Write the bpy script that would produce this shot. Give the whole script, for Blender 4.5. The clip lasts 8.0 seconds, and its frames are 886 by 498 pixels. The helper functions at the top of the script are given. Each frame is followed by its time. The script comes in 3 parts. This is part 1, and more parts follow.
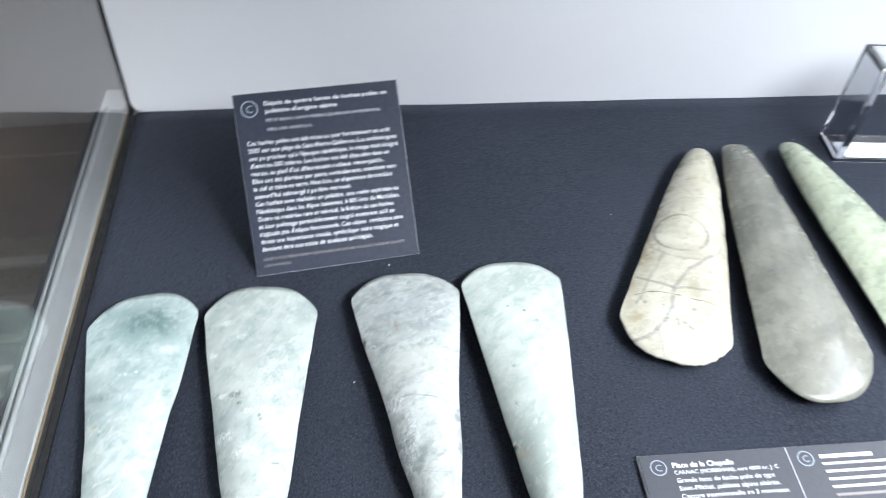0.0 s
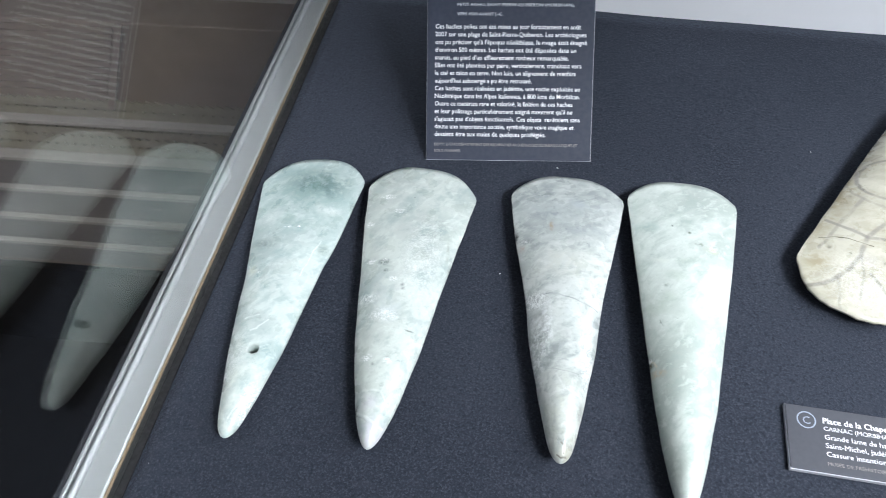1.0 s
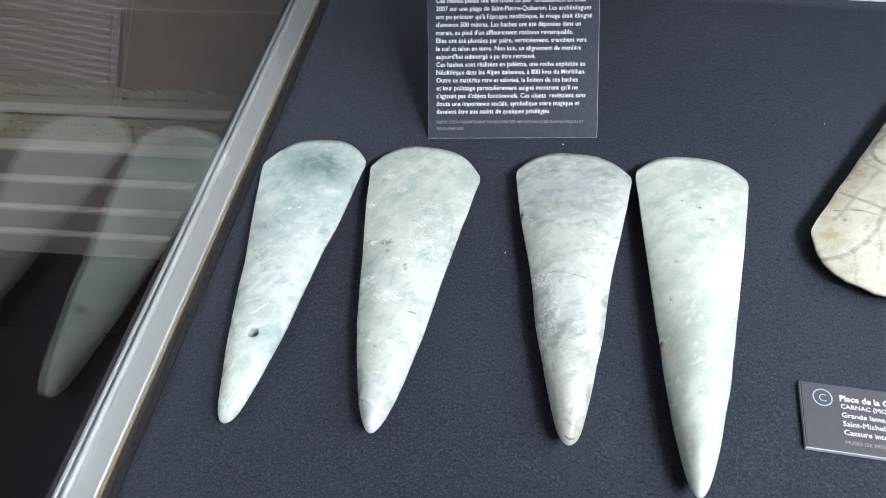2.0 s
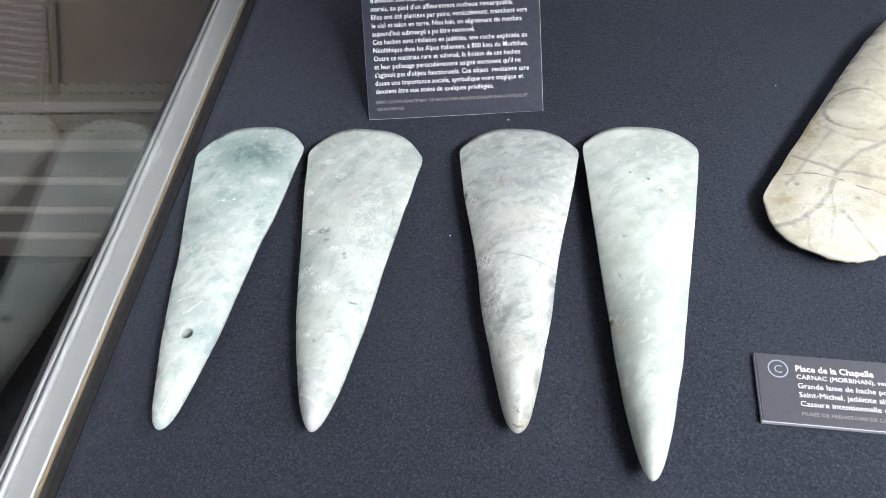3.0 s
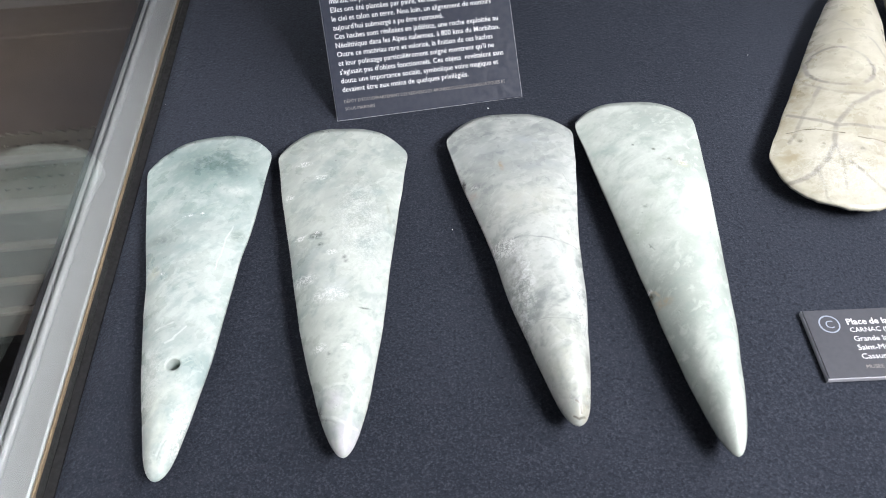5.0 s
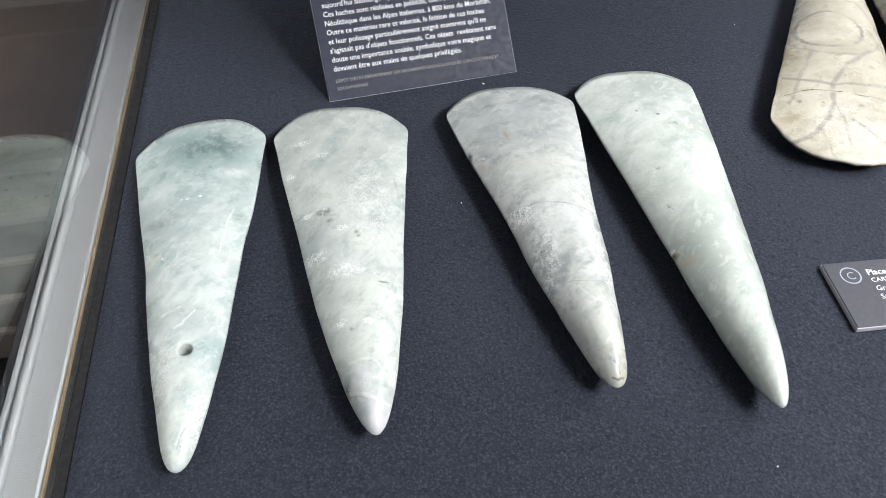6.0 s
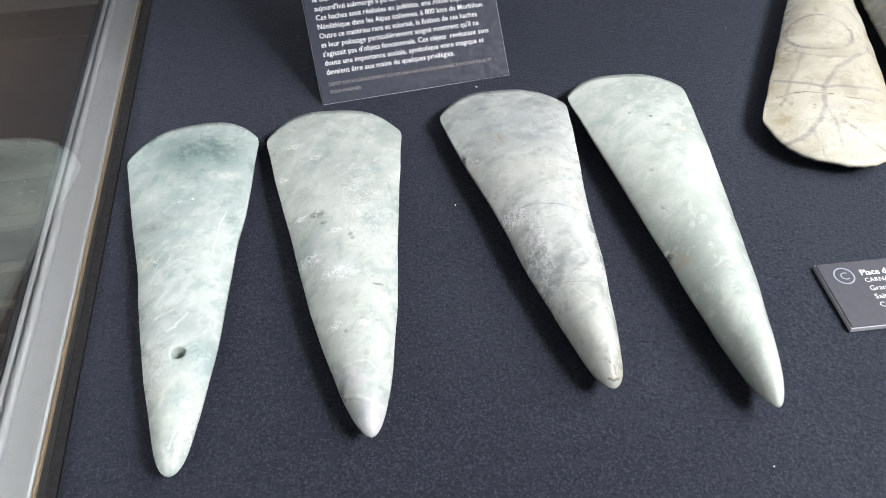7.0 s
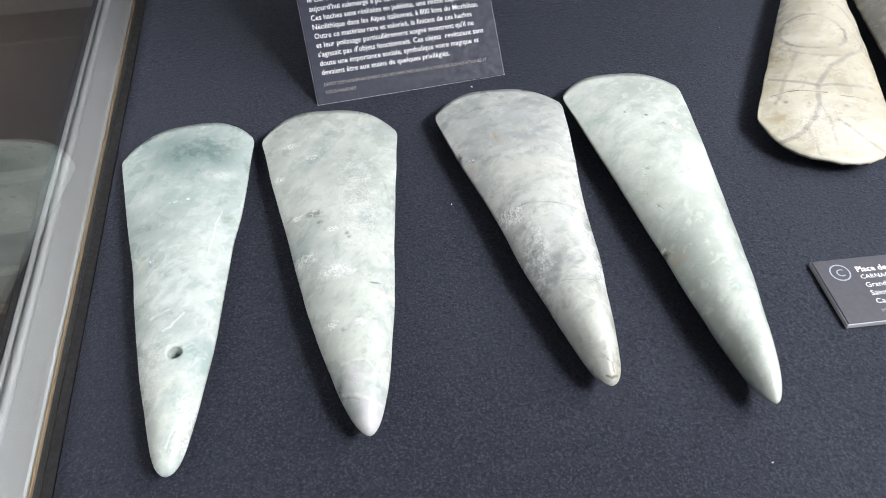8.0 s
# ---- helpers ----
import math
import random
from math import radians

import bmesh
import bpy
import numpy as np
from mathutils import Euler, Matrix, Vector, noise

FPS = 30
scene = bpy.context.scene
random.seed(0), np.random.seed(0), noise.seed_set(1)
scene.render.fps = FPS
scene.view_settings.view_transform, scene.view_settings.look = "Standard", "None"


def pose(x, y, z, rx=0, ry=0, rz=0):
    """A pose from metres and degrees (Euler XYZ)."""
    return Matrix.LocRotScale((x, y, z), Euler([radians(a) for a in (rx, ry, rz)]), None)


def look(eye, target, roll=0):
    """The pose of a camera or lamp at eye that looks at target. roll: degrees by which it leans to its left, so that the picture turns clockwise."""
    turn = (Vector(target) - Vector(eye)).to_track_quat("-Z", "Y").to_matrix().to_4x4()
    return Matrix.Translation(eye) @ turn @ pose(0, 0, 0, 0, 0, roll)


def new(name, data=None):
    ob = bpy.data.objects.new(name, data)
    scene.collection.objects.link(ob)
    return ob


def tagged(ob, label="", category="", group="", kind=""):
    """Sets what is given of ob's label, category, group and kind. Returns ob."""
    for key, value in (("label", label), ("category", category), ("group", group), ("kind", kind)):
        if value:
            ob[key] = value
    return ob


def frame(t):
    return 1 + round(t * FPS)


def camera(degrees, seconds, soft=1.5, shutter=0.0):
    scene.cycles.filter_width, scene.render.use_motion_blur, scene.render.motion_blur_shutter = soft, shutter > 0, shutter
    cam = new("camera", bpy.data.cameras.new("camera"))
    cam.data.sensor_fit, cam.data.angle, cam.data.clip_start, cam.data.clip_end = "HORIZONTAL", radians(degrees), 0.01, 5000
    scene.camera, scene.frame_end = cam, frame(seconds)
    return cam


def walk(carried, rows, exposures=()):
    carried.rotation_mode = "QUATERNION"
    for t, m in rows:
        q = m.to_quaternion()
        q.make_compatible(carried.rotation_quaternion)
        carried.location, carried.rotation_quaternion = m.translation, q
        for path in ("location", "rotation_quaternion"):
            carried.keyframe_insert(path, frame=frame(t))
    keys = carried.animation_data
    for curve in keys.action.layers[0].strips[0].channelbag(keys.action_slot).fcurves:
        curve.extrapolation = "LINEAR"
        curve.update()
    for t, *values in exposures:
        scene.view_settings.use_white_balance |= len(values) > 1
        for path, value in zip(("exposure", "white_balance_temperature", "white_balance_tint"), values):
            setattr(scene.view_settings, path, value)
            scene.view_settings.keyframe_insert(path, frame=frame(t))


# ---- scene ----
cam = camera(58.33, 8.0, soft=0.95, shutter=0.3)
PATH = [
    (0, (0.21975, -0.41997, 0.47820), (0.44092, 0.93008, -0.98072), 4.720),
    (0.2, (0.24739, -0.41626, 0.46733), (0.28483, 0.91173, -1.02767), 2.986),
    (0.5, (0.25669, -0.42010, 0.46361), (0.14531, 0.84587, -1.08071), 1.154),
    (0.8, (0.25077, -0.42764, 0.45802), (0.03722, 0.78005, -1.12181), -1.306),
    (1, (0.24220, -0.43876, 0.45059), (-0.00033, 0.78237, -1.11467), -1.585),
    (1.2, (0.24247, -0.43703, 0.45246), (-0.04218, 0.76190, -1.12283), -3.162),
    (2.3, (0.25201, -0.43310, 0.43078), (-0.00225, 0.75683, -1.15649), -3.853),
    (2.5, (0.25795, -0.42786, 0.42953), (0.01191, 0.75000, -1.16800), -4.262),
    (3, (0.26998, -0.41607, 0.42087), (0.04928, 0.74277, -1.19418), -5.023),
    (3.5, (0.26212, -0.40939, 0.41107), (0.10770, 0.74827, -1.21250), -3.221),
    (4, (0.26001, -0.40175, 0.40199), (0.12001, 0.74324, -1.23184), -4.191),
    (4.5, (0.23696, -0.40640, 0.38622), (0.16157, 0.77716, -1.22422), -3.275),
    (4.7, (0.22086, -0.41191, 0.37563), (0.19744, 0.82242, -1.19787), -2.054),
    (5.8, (0.16185, -0.42401, 0.33189), (0.33426, 0.88201, -1.17296), 0.574),
    (6.5, (0.15973, -0.42488, 0.32996), (0.35319, 0.88595, -1.16814), 1.006),
    (7, (0.15872, -0.42565, 0.32762), (0.36532, 0.89253, -1.16224), 1.230),
    (8, (0.15674, -0.42720, 0.32505), (0.38074, 0.89704, -1.15691), 1.465),
]
walk(cam, [(t, look(eye, target, roll)) for t, eye, target, roll in PATH], exposures=((0.0, 0.30, 6170, 10), (0.6, 0.18, 6190, 10), (1.2, 0.06, 6220, 10), (3.0, 0.07, 6520, 14), (4.5, 0.06, 6540, 14), (5.9, 0.02, 6690, 14), (8.0, 0.02, 6690, 14)))

# ---- light ----
world = bpy.data.worlds.new("room_light")
scene.world = world
world.use_nodes = True
world.node_tree.nodes["Background"].inputs[0].default_value = (0.55, 0.6, 0.7, 1)
world.node_tree.nodes["Background"].inputs[1].default_value = 0.01


def area_lamp(name, eye, target, sx, sy, watts, colour):
    data = bpy.data.lights.new(name, "AREA")
    data.shape, data.size, data.size_y, data.energy, data.color = "RECTANGLE", sx, sy, watts, colour
    ob = new(name, data)
    ob.matrix_world = look(eye, target)
    return ob


# the strip of lamps under the lid of the case
area_lamp("case_lamp", (0.86, -0.24, 0.605), (0.82, -0.20, 0.0), 0.98, 0.16, 10.9, (0.925, 0.95, 0.985))
# unseen lamp, added to brighten the blades from the front right
area_lamp("front_fill", (1.45, -1.22, 1.80), (0.45, -0.25, 0.0), 0.55, 0.55, 67.0, (0.93, 0.95, 0.98))
# an unseen, narrow lamp added only for the cabinet beyond the glass
cabinet_fill = area_lamp("cabinet_fill", (-1.0, -1.3, 1.2), (-0.60, 0.35, -0.45), 0.5, 0.2, 2.2, (1.0, 0.92, 0.84))
cabinet_fill.data.spread = radians(44)


# ---- materials ----
class Nodes:
    """A short way to write a node material."""

    def __init__(self, name, rough=0.5, metal=0.0, spec=0.5):
        self.mat = bpy.data.materials.new(name)
        self.mat.use_nodes = True
        self.tree = self.mat.node_tree
        self.bsdf = self.tree.nodes["Principled BSDF"]
        self.bsdf.inputs["Roughness"].default_value = rough
        self.bsdf.inputs["Metallic"].default_value = metal
        self.bsdf.inputs["Specular IOR Level"].default_value = spec
        self.place = self.tree.nodes.new("ShaderNodeTexCoord").outputs["Object"]

    def link(self, a, b):
        self.tree.links.new(a, b)

    def put(self, socket, value):
        if isinstance(value, bpy.types.NodeSocket):
            self.link(value, socket)
        else:
            socket.default_value = value

    def noise(self, scale, detail=4.0, rough=0.55, distort=0.0, vector=None, shift=0.0):
        n = self.tree.nodes.new("ShaderNodeTexNoise")
        n.noise_dimensions = "4D"
        n.inputs["W"].default_value = shift
        n.inputs["Scale"].default_value, n.inputs["Detail"].default_value = scale, detail
        n.inputs["Roughness"].default_value, n.inputs["Distortion"].default_value = rough, distort
        self.link(vector or self.place, n.inputs["Vector"])
        return n.outputs["Fac"]

    def stretch(self, sx, sy, sz, turn=0.0):
        """Places turned by some degrees and then scaled along the turned axes."""
        r = self.tree.nodes.new("ShaderNodeMapping")
        r.inputs["Rotation"].default_value = (0, 0, radians(turn))
        self.link(self.place, r.inputs["Vector"])
        n = self.tree.nodes.new("ShaderNodeMapping")
        n.inputs["Scale"].default_value = (sx, sy, sz)
        self.link(r.outputs["Vector"], n.inputs["Vector"])
        return n.outputs["Vector"]

    def warped(self, scale, amount, shift=0.0):
        n = self.tree.nodes.new("ShaderNodeTexNoise")
        n.noise_dimensions = "4D"
        n.inputs["W"].default_value = shift
        n.inputs["Scale"].default_value = scale
        self.link(self.place, n.inputs["Vector"])
        c = self.vec("SUBTRACT", n.outputs["Color"], (0.5, 0.5, 0.5))
        c = self.vec("MULTIPLY", c, (amount, amount, amount))
        return self.vec("ADD", self.place, c)

    def vec(self, op, a, b):
        n = self.tree.nodes.new("ShaderNodeVectorMath")
        n.operation = op
        self.put(n.inputs[0], a)
        self.put(n.inputs[1], b)
        return n.outputs["Value"] if op in ("LENGTH", "DISTANCE") else n.outputs["Vector"]

    def math(self, op, a, b=0.0):
        n = self.tree.nodes.new("ShaderNodeMath")
        n.operation = op
        self.put(n.inputs[0], a)
        self.put(n.inputs[1], b)
        return n.outputs[0]

    def fade(self, value, lo, hi, a=0.0, b=1.0):
        n = self.tree.nodes.new("ShaderNodeMapRange")
        n.interpolation_type = "SMOOTHSTEP"
        self.put(n.inputs["Value"], value)
        for key, v in zip(("From Min", "From Max", "To Min", "To Max"), (lo, hi, a, b)):
            n.inputs[key].default_value = v
        return n.outputs["Result"]

    def mix(self, fac, a, b):
        n = self.tree.nodes.new("ShaderNodeMix")
        n.data_type = "RGBA"
        self.put(n.inputs[0], fac)
        for sock, v in ((n.inputs[6], a), (n.inputs[7], b)):
            self.put(sock, v if isinstance(v, bpy.types.NodeSocket) else (*v, 1))
        return n.outputs[2]

    def bump(self, height, distance, strength=1.0):
        n = self.tree.nodes.new("ShaderNodeBump")
        n.inputs["Distance"].default_value, n.inputs["Strength"].default_value = distance, strength
        self.link(height, n.inputs["Height"])
        self.link(n.outputs[0], self.bsdf.inputs["Normal"])

    def colour(self, c):
        self.put(self.bsdf.inputs["Base Color"], c if isinstance(c, bpy.types.NodeSocket) else (*c, 1))
        return self

    def rough(self, r):
        self.put(self.bsdf.inputs["Roughness"], r)


def painted(name, colour, rough=0.5, metal=0.0, vary=0.12, scale=9.0, bump=0.0002, grain=160.0):
    m = Nodes(name, rough, metal)
    dark = tuple(c * (1 - vary) for c in colour)
    light = tuple(min(1.0, c * (1 + vary)) for c in colour)
    m.colour(m.mix(m.noise(scale), dark, light))
    m.rough(m.fade(m.noise(scale * 6, shift=3), 0.3, 0.7, rough * 0.85, min(1.0, rough * 1.15)))
    m.bump(m.noise(grain, 2), bump)
    return m.mat


def felt_material():
    m = Nodes("dark_felt", 0.92, 0.0, 0.12)
    big = m.noise(5.0, 3)
    c = m.mix(m.fade(big, 0.35, 0.65), (0.0205, 0.0243, 0.0335), (0.028, 0.0325, 0.044))
    fine = m.noise(760.0, 3, 0.7)
    c = m.mix(m.fade(fine, 0.47, 0.68, 0, 0.75), c, (0.060, 0.067, 0.086))
    knots = m.noise(430.0, 2, 0.6, shift=7)
    c = m.mix(m.fade(knots, 0.50, 0.66, 0, 0.5), c, (0.009, 0.010, 0.015))
    weave = m.noise(150.0, 3, 0.6, 0, m.stretch(0.35, 1.0, 1.0), 4)
    c = m.mix(m.fade(weave, 0.5, 0.7, 0, 0.35), c, (0.034, 0.037, 0.049))
    m.colour(c)
    m.bsdf.inputs["Sheen Weight"].default_value = 0.12
    m.bsdf.inputs["Sheen Roughness"].default_value = 0.5
    m.bsdf.inputs["Sheen Tint"].default_value = (0.5, 0.58, 0.75, 1)
    m.bump(m.math("ADD", fine, knots), 0.0008, 0.9)
    return m.mat


def stone_material(name, pale, mid, dark, seed, spots=(), strokes=(), glints=(), gloss=0.34, cloud=24.0, contrast=1.0,
                   streak=0.0, rings=(), pecked=(), bands=(), grain=0.5, turn=-30):
    """Polished stone. Places are metres in the blade's own frame: x across, y from the butt to the edge."""
    m = Nodes(name, gloss, 0.0, 0.5)
    soft = m.warped(34.0, 0.022, seed)
    near = m.warped(90.0, 0.0035, seed + 40)
    flow = m.stretch(0.62, 1.0, 1.0, turn)
    # broad clouds, then smoke-like wisps, then fine fibres
    a = m.noise(cloud, 3, 0.5, 0.3, flow, seed)
    c = m.mix(m.fade(a, 0.40, 0.58), tuple(v * (1 - 0.12 * contrast) for v in mid), pale)
    for y0, y1, colour, amount in bands:
        sep = m.tree.nodes.new("ShaderNodeSeparateXYZ")
        m.link(soft, sep.inputs[0])
        c = m.mix(m.fade(sep.outputs[1], y0, y1, 0, amount), c, colour)
    b = m.noise(cloud * 2.6, 4, 0.55, 0.5, flow, seed + 5)
    c = m.mix(m.fade(b, 0.50, 0.68, 0, 0.80 * contrast), c, dark)
    patch = m.noise(cloud * 5.0, 5, 0.62, 0.6, m.stretch(0.7, 1.0, 1.0, turn), seed + 35)
    c = m.mix(m.fade(patch, 0.52, 0.66, 0, 0.55 * contrast), c, dark)
    c = m.mix(m.fade(patch, 0.46, 0.34, 0, 0.5 * contrast), c, tuple(min(0.82, v * 1.14) for v in pale))
    w = m.noise(cloud * 2.2, 4, 0.55, 0.5, flow, seed + 9)
    c = m.mix(m.fade(w, 0.50, 0.70, 0, 0.5 * contrast), c, tuple(min(0.82, v * 1.12) for v in pale))
    fibre = m.noise(cloud * 7.0, 4, 0.6, 0.7, m.stretch(0.5, 1.0, 1.0, turn - 8), seed + 15)
    c = m.mix(m.fade(fibre, 0.53, 0.64, 0, 0.75 * grain), c, tuple(min(0.84, v * 1.16) for v in pale))
    c = m.mix(m.fade(fibre, 0.47, 0.34, 0, 0.62 * grain), c, dark)
    if streak:
        s = m.noise(60.0, 5, 0.6, 0.4, m.stretch(1.0, 0.12, 1.0, 4), seed + 2)
        c = m.mix(m.fade(s, 0.45, 0.7, 0, streak), c, dark)
    height = m.math("MULTIPLY", m.noise(85.0, 5, 0.6, 0, None, seed + 11), 0.5)
    for x, y, rx, ry, colour, amount in spots:
        small = rx < 0.007
        d = m.vec("SUBTRACT", near if small else soft, (x, y, 0))
        d = m.vec("LENGTH", m.vec("MULTIPLY", d, (1 / rx, 1 / ry, 0)), (0, 0, 0))
        f = m.fade(d, 1.15, 0.1 if small else 0.0, 0, 1)
        f = m.math("MULTIPLY", f, m.fade(m.noise(330.0 if small else 110.0, 4, 0.65, 0.5, None, seed + x), 0.36, 0.60, 0.12 * amount, amount))
        c = m.mix(f, c, colour)
    pits = m.noise(230.0, 4, 0.7, 0, None, seed + 1)
    c = m.mix(m.fade(pits, 0.69, 0.76, 0, 0.5), c, tuple(v * 0.6 for v in dark))
    height = m.math("ADD", height, m.math("MULTIPLY", m.fade(pits, 0.62, 0.76), -0.4))
    for x, y, r, width, squash, amount in rings:
        d = m.vec("MULTIPLY", m.vec("SUBTRACT", m.warped(55.0, 0.007, seed + 6), (x, y, 0)), (1, squash, 0))
        d = m.math("ABSOLUTE", m.math("SUBTRACT", m.vec("LENGTH", d, (0, 0, 0)), r))
        f = m.math("MULTIPLY", m.fade(d, width, width * 0.2, 0, amount), m.fade(m.noise(70.0, 3, shift=seed + 8), 0.34, 0.56, 0.2, 1.0))
        c = m.mix(f, c, (0.20, 0.19, 0.165))
    # veins and scratches run from point to point
    ragged = m.fade(m.noise(120.0, 3, shift=seed + 18), 0.32, 0.58, 0.3, 1.0)
    wander = m.warped(75.0, 0.0045, seed + 41)
    for width, colour, amount, points in strokes:
        nearest = None
        for (ax, ay), (bx, by) in zip(points, points[1:]):
            size = (bx - ax) ** 2 + (by - ay) ** 2
            pa = m.vec("MULTIPLY", m.vec("SUBTRACT", wander, (ax, ay, 0)), (1, 1, 0))
            dot = m.tree.nodes.new("ShaderNodeVectorMath")
            dot.operation = "DOT_PRODUCT"
            m.link(pa, dot.inputs[0])
            dot.inputs[1].default_value = ((bx - ax) / size, (by - ay) / size, 0)
            along = m.math("MINIMUM", m.math("MAXIMUM", dot.outputs["Value"], 0.0), 1.0)
            run = m.tree.nodes.new("ShaderNodeVectorMath")
            run.operation = "SCALE"
            run.inputs[0].default_value = (bx - ax, by - ay, 0)
            m.link(along, run.inputs["Scale"])
            d = m.vec("LENGTH", m.vec("SUBTRACT", pa, run.outputs["Vector"]), (0, 0, 0))
            nearest = d if nearest is None else m.math("MINIMUM", nearest, d)
        c = m.mix(m.math("MULTIPLY", m.fade(nearest, width, width * 0.25, 0, amount), ragged), c, colour)
        if width < 0.0007:
            height = m.math("ADD", height, m.math("MULTIPLY", m.fade(nearest, width * 1.4, 0.0), -0.12))
    # small white specks and glints, painted into the colour
    glint_noise = m.noise(520.0, 4, 0.7, 1.5, None, seed + 13)
    for x, y, rx, ry, amount in glints:
        d = m.vec("SUBTRACT", near, (x, y, 0))
        d = m.vec("LENGTH", m.vec("MULTIPLY", d, (1 / rx, 1 / ry, 0)), (0, 0, 0))
        f = m.math("MULTIPLY", m.fade(d, 1.0, 0.3), m.fade(glint_noise, 0.47, 0.56, 0.0, amount))
        c = m.mix(f, c, (0.84, 0.86, 0.84))
    for x, y, rx, ry, lean in pecked:
        d = m.vec("SUBTRACT", m.warped(45.0, 0.014, seed + 21), (x, y, 0))
        turned = m.tree.nodes.new("ShaderNodeVectorRotate")
        turned.rotation_type = "Z_AXIS"
        turned.inputs["Angle"].default_value = radians(lean)
        m.link(d, turned.inputs["Vector"])
        d = m.vec("LENGTH", m.vec("MULTIPLY", turned.outputs["Vector"], (1 / rx, 1 / ry, 0)), (0, 0, 0))
        zone = m.fade(d, 1.0, 0.35)
        grit = m.noise(330.0, 4, 0.72, 0.6, None, seed + 22)
        coarse = m.noise(130.0, 3, 0.6, 0.6, None, seed + 24)
        height = m.math("ADD", height, m.math("MULTIPLY", zone, m.math("ADD", m.math("MULTIPLY", grit, 1.3), m.math("MULTIPLY", coarse, 0.5))))
        c = m.mix(m.math("MULTIPLY", zone, m.fade(grit, 0.47, 0.60, 0.0, 0.75)), c, (0.68, 0.71, 0.70))
        c = m.mix(m.math("MULTIPLY", zone, m.fade(grit, 0.48, 0.34, 0.0, 0.5)), c, dark)
    tone = m.noise(420.0, 4, 0.7, 0.2, None, seed + 30)
    c = m.mix(m.fade(tone, 0.50, 0.72, 0, 0.10), c, tuple(v * 0.6 for v in dark))
    height = m.math("ADD", height, m.math("MULTIPLY", tone, 0.15))
    m.bump(height, 0.0011, 0.6)
    m.colour(c)
    m.rough(m.fade(m.noise(70.0, 4, shift=seed + 2), 0.3, 0.7, gloss * 0.75, gloss * 1.3))
    m.bsdf.inputs["Subsurface Weight"].default_value = 0.06
    m.bsdf.inputs["Subsurface Radius"].default_value = (0.004, 0.005, 0.004)
    m.bsdf.inputs["Subsurface Scale"].default_value = 0.4
    return m.mat


def glass_material(name, tint, rough=0.0):
    m = Nodes(name, rough, 0.0, 0.5)
    m.colour(tint)
    m.bsdf.inputs["Transmission Weight"].default_value = 1.0
    m.bsdf.inputs["IOR"].default_value = 1.5
    return m.mat


def brushed_metal():
    m = Nodes("brushed_aluminium", 0.5, 0.45)
    lines = m.noise(700.0, 3, 0.6, 0, m.stretch(1.0, 0.02, 1.0))
    m.colour(m.mix(lines, (0.31, 0.315, 0.32), (0.38, 0.385, 0.39)))
    m.rough(m.fade(m.noise(14.0, 4), 0.3, 0.7, 0.38, 0.48))
    m.bump(lines, 0.00006, 0.25)
    return m.mat


FELT = felt_material()
WHITE = painted("white_board", (0.87, 0.88, 0.90), 0.55, vary=0.04, scale=3.0)
PANEL = painted("slate_blue_print", (0.0115, 0.0175, 0.036), 0.62, vary=0.08, scale=40.0, bump=0.00004, grain=900)
LABEL = painted("grey_print", (0.050, 0.053, 0.064), 0.55, vary=0.08, scale=60.0, bump=0.00004, grain=900)
EDGE = painted("pale_cut_edge", (0.42, 0.43, 0.47), 0.5, vary=0.1, scale=80.0)
INK = painted("white_ink", (0.82, 0.83, 0.85), 0.6, vary=0.05, scale=200.0, bump=0.00002)
INK_GREY = painted("grey_ink", (0.26, 0.24, 0.23), 0.6, vary=0.1, scale=200.0, bump=0.00002)
INK_SOFT = painted("soft_white_ink", (0.55, 0.57, 0.60), 0.6, vary=0.05, scale=200.0, bump=0.00002)
INK_BLUE = painted("blue_grey_ink", (0.30, 0.35, 0.42), 0.6, vary=0.1, scale=200.0, bump=0.00002)
METAL = brushed_metal()
WOOD_EDGE = painted("brown_board_edge", (0.17, 0.12, 0.07), 0.7, vary=0.3, scale=120.0)
SEAL_AND_GAP = painted("black_seal_and_gap_shade", (0.006, 0.006, 0.007), 0.95, vary=0.2, scale=60.0)
GLASS = glass_material("clear_glass", (0.93, 0.96, 0.95))
ACRYLIC = glass_material("clear_acrylic", (0.97, 0.97, 0.98), 0.03)
# the grey tint paints the dark inner reflection of the riser's leg
ACRYLIC_GREY = glass_material("clear_acrylic_reflection", (0.60, 0.62, 0.66), 0.05)
LINT = painted("white_lint", (0.8, 0.8, 0.8), 0.9, vary=0.05, scale=300.0)
BROWN = painted("dark_brown_wood", (0.12, 0.098, 0.085), 0.6, vary=0.25, scale=18.0)
DRAWER = painted("grey_brown_wood", (0.095, 0.086, 0.085), 0.55, vary=0.2, scale=14.0)
LIP = painted("pale_wood_lip", (0.19, 0.178, 0.168), 0.55, vary=0.15, scale=30.0)
# near-black colour that holds the shade below the drawers
DRAWER_SHADE = painted("black_drawer_shade", (0.007, 0.0065, 0.0065), 0.95, vary=0.2, scale=10.0)
CANE = painted("woven_cane", (0.14, 0.128, 0.105), 0.7, vary=0.3, scale=50.0)
ROOM_WALL = painted("grey_room_wall", (0.22, 0.205, 0.20), 0.8, vary=0.08, scale=2.0)
ROOM_FLOOR = painted("dark_room_floor", (0.008, 0.0075, 0.0075), 0.95, vary=0.25, scale=5.0)
for dull in (DRAWER_SHADE, ROOM_FLOOR):
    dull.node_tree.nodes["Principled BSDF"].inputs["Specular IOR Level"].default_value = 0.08


